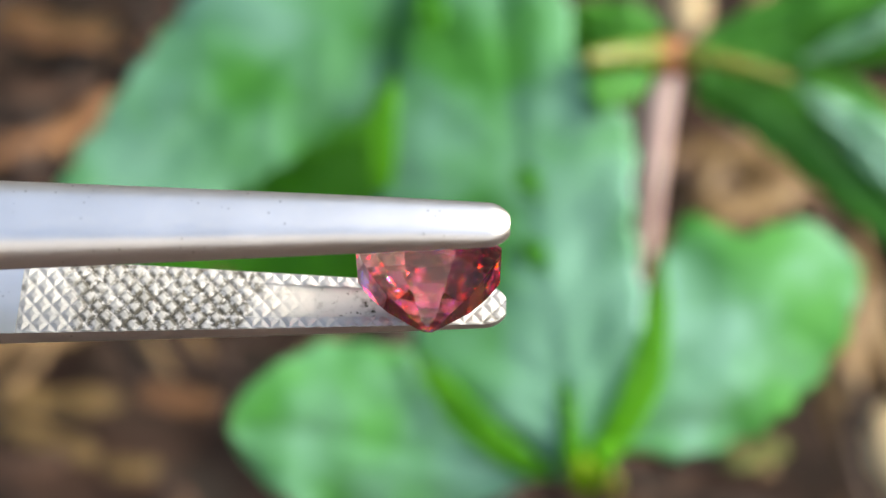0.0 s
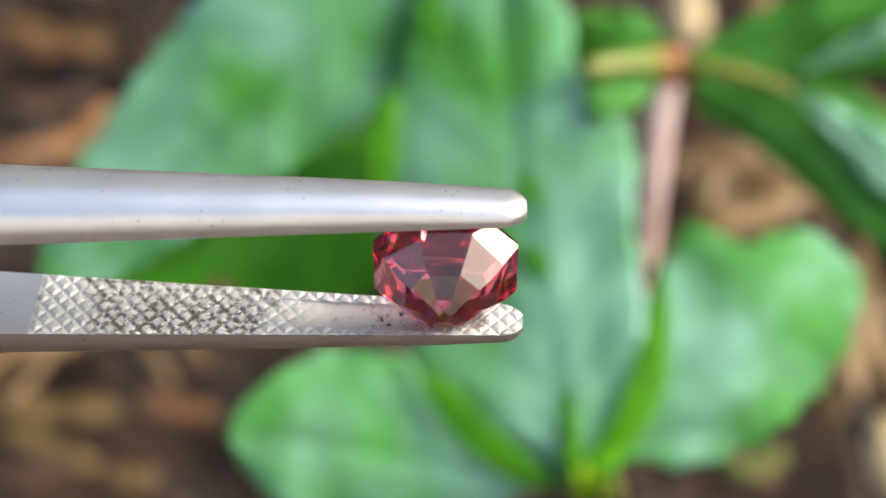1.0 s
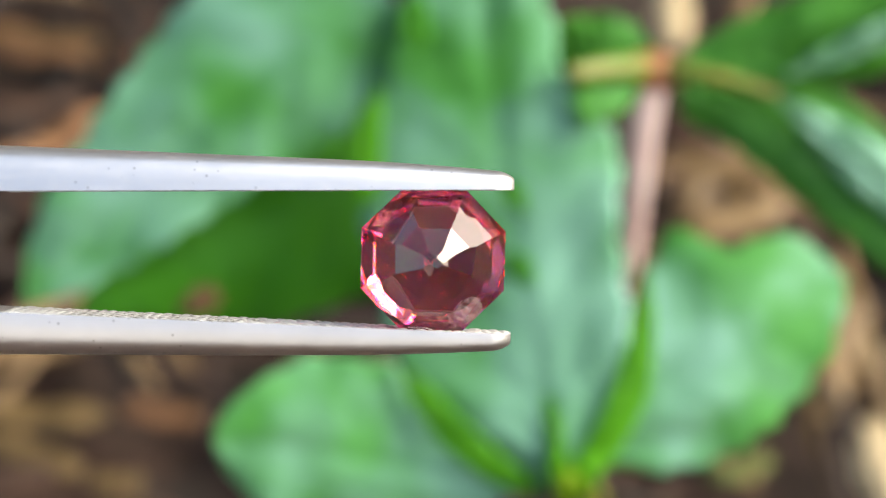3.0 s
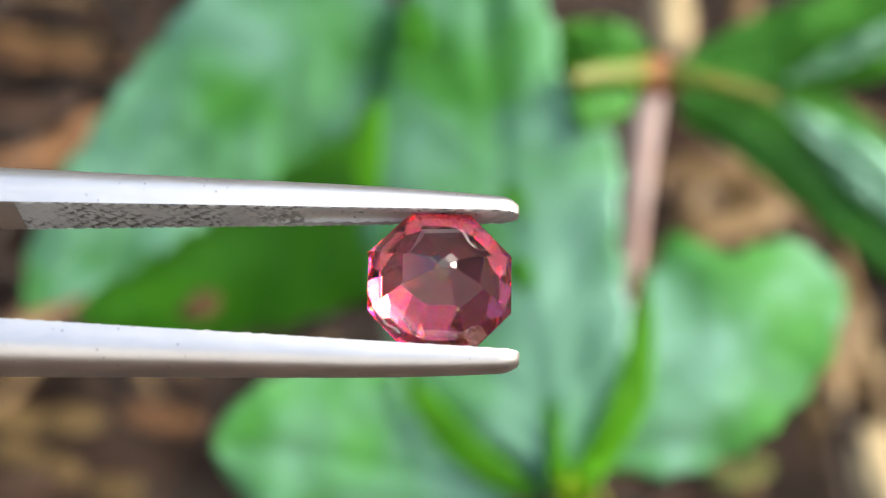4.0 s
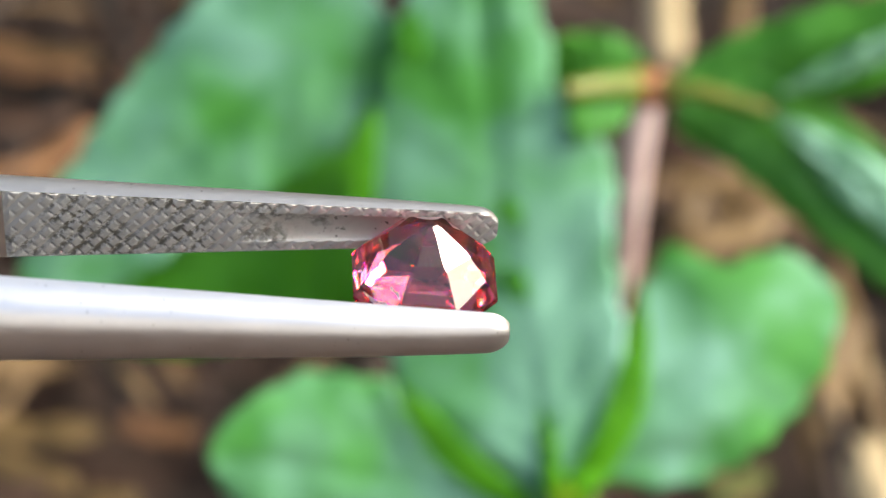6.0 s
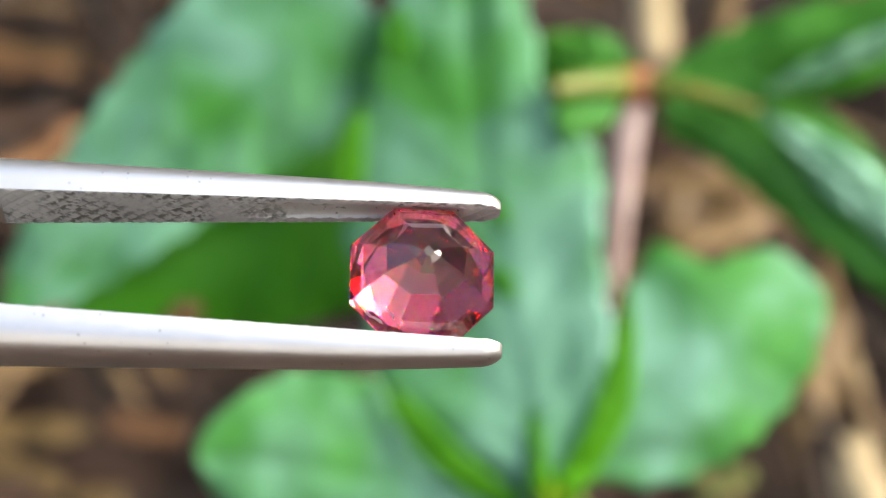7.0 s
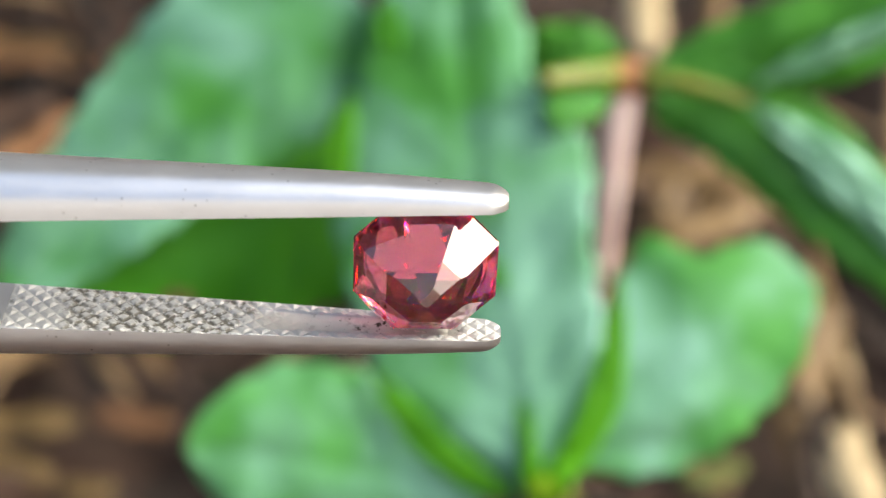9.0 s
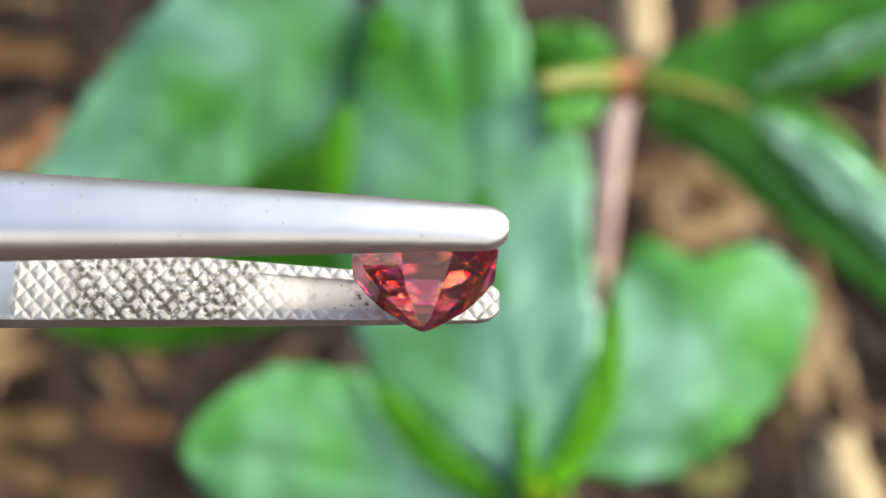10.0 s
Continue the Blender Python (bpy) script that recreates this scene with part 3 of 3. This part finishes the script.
def tweezer_arm(parent, side):
    """One arm. side: 1 for the upper, -1 for the lower one."""
    stations = [-132 + 4 * i for i in range(26)] + [-28 + 1.2 * i for i in range(23)] + [-0.4 + 0.4 * i for i in range(8)] + [2.65 + 1.14 * math.sin(math.pi / 2 * k / 10) for k in range(11)]
    stations = sorted(set(round(x, 4) for x in stations if x < TIP))
    bm = bmesh.new()
    rows = []
    for x in stations:
        w, t, y = arm_half_width(x), arm_thickness(x), GAP + SPREAD * x
        row = []
        for k in range(25):
            f = math.pi * k / 24
            c, s = math.cos(f), math.sin(f)
            row.append(bm.verts.new((x * MM, side * (y - 0.03 + (t + 0.03) * s ** 0.68) * MM, w * math.copysign(abs(c) ** 0.74, c) * MM)))
        rows.append(row)
    grid_faces(bm, rows)
    for x, a, b in zip(stations[1:], rows, rows[1:]):
        if x < -19.5:
            bm.faces.new((a[0], b[0], b[-1], a[-1]))
    bm.faces.new(rows[0]), bm.faces.new(rows[-1])
    arm = part("arm", bm, STEEL, parent, "satin steel arm with a rounded tip", smooth=True)
    edge = arm.modifiers.new("crisp", "EDGE_SPLIT")
    edge.split_angle = radians(50)
    verts, faces = [], []
    xs = [-20 + 0.07 * i for i in range(341)]
    xs = [x for x in xs if x < TIP - 0.04]
    n = 56
    for x in xs:
        w, y = arm_half_width(x), GAP + SPREAD * x
        for k in range(n + 1):
            z = w * (2 * k / n - 1)
            verts.append((x * MM, side * (y - knurl(x, z, w, side)) * MM, z * MM))
    for i in range(len(xs) - 1):
        for k in range(n):
            q = i * (n + 1) + k
            faces.append((q, q + 1, q + n + 2, q + n + 1) if side > 0 else (q, q + n + 1, q + n + 2, q + 1))
    data = bpy.data.meshes.new("grip_face")
    data.from_pydata(verts, [], faces)
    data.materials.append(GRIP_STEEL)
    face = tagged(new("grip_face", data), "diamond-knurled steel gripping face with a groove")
    face.parent = arm
    return arm


def build_tweezers():
    thing = tagged(new("tweezers"), "satin steel gem tweezers with knurled tips gripping a stone", "tweezers")
    for side in (1, -1):
        tweezer_arm(thing, side)
    return thing


tweezers = build_tweezers()


# ---- the stone ----
def build_gem():
    """An eight-sided step-cut stone, its point towards the lens."""
    R = 3.38
    rng = random.Random(7)
    bm = bmesh.new()
    bmesh.ops.create_cube(bm, size=14)

    def cut(slope, around, r, z, play=1.0):
        """Grind one facet: its slope from the girdle plane's axis and the direction it faces, through the point at radius r and height z."""
        a, f = radians(slope + play * rng.uniform(-1.6, 1.6)), radians(around + play * rng.uniform(-1.8, 1.8))
        way = Vector((math.sin(a) * math.cos(f), math.sin(a) * math.sin(f), math.cos(a)))
        at = Vector((r * R * math.cos(radians(around)), r * R * math.sin(radians(around)), z)) + way * play * rng.uniform(-0.03, 0.03)
        done = bmesh.ops.bisect_plane(bm, geom=bm.verts[:] + bm.edges[:] + bm.faces[:], plane_co=at, plane_no=way, clear_outer=True)
        bmesh.ops.contextual_create(bm, geom=[e for e in done["geom_cut"] if isinstance(e, bmesh.types.BMEdge)])

    sides = [45 * k for k in range(8)]
    for f in sides:
        cut(90, f, 1.0, 0.0, 0.25)
    # pavilion: four steps down to a tiny culet; crown: three steps up to the table
    for slope, r, z in ((58, 0.905, 0.56), (49.5, 0.665, 1.62), (40, 0.37, 2.64), (31, 0.14, 3.27)):
        for f in sides:
            cut(slope, f, r, z, 1.1)
    cut(7, 20, 0.0, 3.44, 0.5)
    for slope, r, z, shift in ((126, 0.95, -0.45, 0.0), (144, 0.81, -0.88, 22.5), (160, 0.60, -1.18, 0.0)):
        for f in sides:
            cut(slope, f + shift, r, z)
    cut(180, 0, 0.0, -1.36, 0.6)
    bmesh.ops.remove_doubles(bm, verts=bm.verts, dist=0.002)
    bmesh.ops.dissolve_limit(bm, angle_limit=radians(0.2), verts=bm.verts, edges=bm.edges)
    bmesh.ops.transform(bm, matrix=Matrix.Translation((0.08 * MM, 0, 0)) @ Matrix.Scale(MM, 4), verts=bm.verts)
    ob = finish("gemstone", bm, GEM)
    # rough whitish chips on the skin beside the girdle, by the grip of the lower arm
    rng = random.Random(11)
    for around, slope, r, z, long, wide, lean in ((222, 58, 0.93, 0.47, 1.5, 0.30, 8), (236, 50, 0.79, 1.1, 0.7, 0.14, -35), (262, 58, 0.94, 0.42, 1.3, 0.22, 4)):
        fb = bmesh.new()
        rows = []
        for i in range(19):
            t = i / 18
            u = (t - 0.5) * long
            w = wide * (0.2 + 0.8 * math.sin(math.pi * t)) * rng.uniform(0.4, 1.15)
            bow = 0.07 * math.sin(6 * t + around)
            rows.append([fb.verts.new((u * MM, (bow + w * f) * MM, rng.uniform(-0.03, 0.05) * MM)) for f in (-0.5, -0.2, 0.15, 0.5)])
        grid_faces(fb, rows)
        bmesh.ops.solidify(fb, geom=list(fb.faces), thickness=0.03 * MM)
        crack = part("fracture", fb, FRACTURE, ob, "whitish chipped spot")
        f, a = radians(around), radians(slope)
        way = Vector((math.sin(a) * math.cos(f), math.sin(a) * math.sin(f), math.cos(a)))
        at = Vector((r * R * math.cos(f) + 0.08, r * R * math.sin(f), z)) + way * 0.08
        side = Vector((-math.sin(f), math.cos(f), 0))
        turned = Matrix((side, way.cross(side), way)).transposed().to_4x4()
        crack.matrix_basis = Matrix.Translation(at * MM) @ turned @ Matrix.Rotation(radians(lean), 4, "Z")
    return tagged(ob, "faceted octagonal pinkish-red gemstone held in tweezers", "gemstone")


gem = build_gem()


# ---- what moves ----
def held(t, turn, roll, yaw, right, up):
    """The grip's pose at t: turned about the arms' length, with the stone right and up (mm) of the lens's axis."""
    rows = CAMERA_TURNS
    for a, b in zip(rows, rows[1:]):
        if a[0] <= t <= b[0]:
            f = (t - a[0]) / (b[0] - a[0])
            view = facing(a[1] + (b[1] - a[1]) * f, a[2] + (b[2] - a[2]) * f)
            break
    return view @ pose(right * MM, up * MM, -FOCUS) @ pose(0, 0, 0, 0, yaw, 0) @ pose(0, 0, 0, 0, 0, roll) @ pose(0, 0, 0, turn, 0, 0)


def motions():
    rows = [(row[0], held(*row)) for row in (
        (0.0, 56.7, -0.38, -0.32, -0.753, -0.833),
        (0.5, 50.9, -0.81, -1.41, -0.327, -1.557),
        (1.0, 40.7, -0.85, -0.89, 0.034, -0.813),
        (1.5, 32.0, -1.22, 0.25, -0.004, -0.898),
        (2.0, 22.1, -1.28, 1.68, -0.098, -0.873),
        (2.5, 13.5, -1.35, 2.64, -0.288, -0.387),
        (2.7, 9.1, -1.24, 2.39, -0.595, -0.274),
        (3.8, -14.0, -1.52, 2.34, -0.278, -1.489),
        (4.0, -16.6, -1.50, 3.00, -0.242, -1.591),
        (4.5, -27.3, -1.49, 3.41, -0.693, -1.963),
        (5.0, -35.7, -1.51, 4.83, -0.611, -2.063),
        (5.5, -44.5, -1.30, 5.13, -0.678, -1.609),
        (5.7, -46.7, -1.44, 5.93, -0.931, -1.412),
        (6.2, -44.5, -1.72, 5.56, -1.060, -1.246),
        (6.8, -26.2, -2.00, 4.78, -1.147, -1.199),
        (7.0, -21.1, -2.12, 4.93, -1.070, -1.292),
        (7.5, -12.3, -2.15, 3.62, -1.199, -1.427),
        (8.0, 3.0, -2.11, 0.46, -0.887, -1.585),
        (8.5, 18.7, -2.29, 1.65, -0.983, -2.212),
        (9.0, 27.8, -1.75, 1.57, -0.910, -0.819),
        (9.5, 44.0, -1.72, 0.72, -0.979, -0.540),
        (10.0, 60.0, -1.76, 1.00, -0.954, -0.718),
    )]
    walk(tweezers, rows)
    walk(gem, rows)


motions()
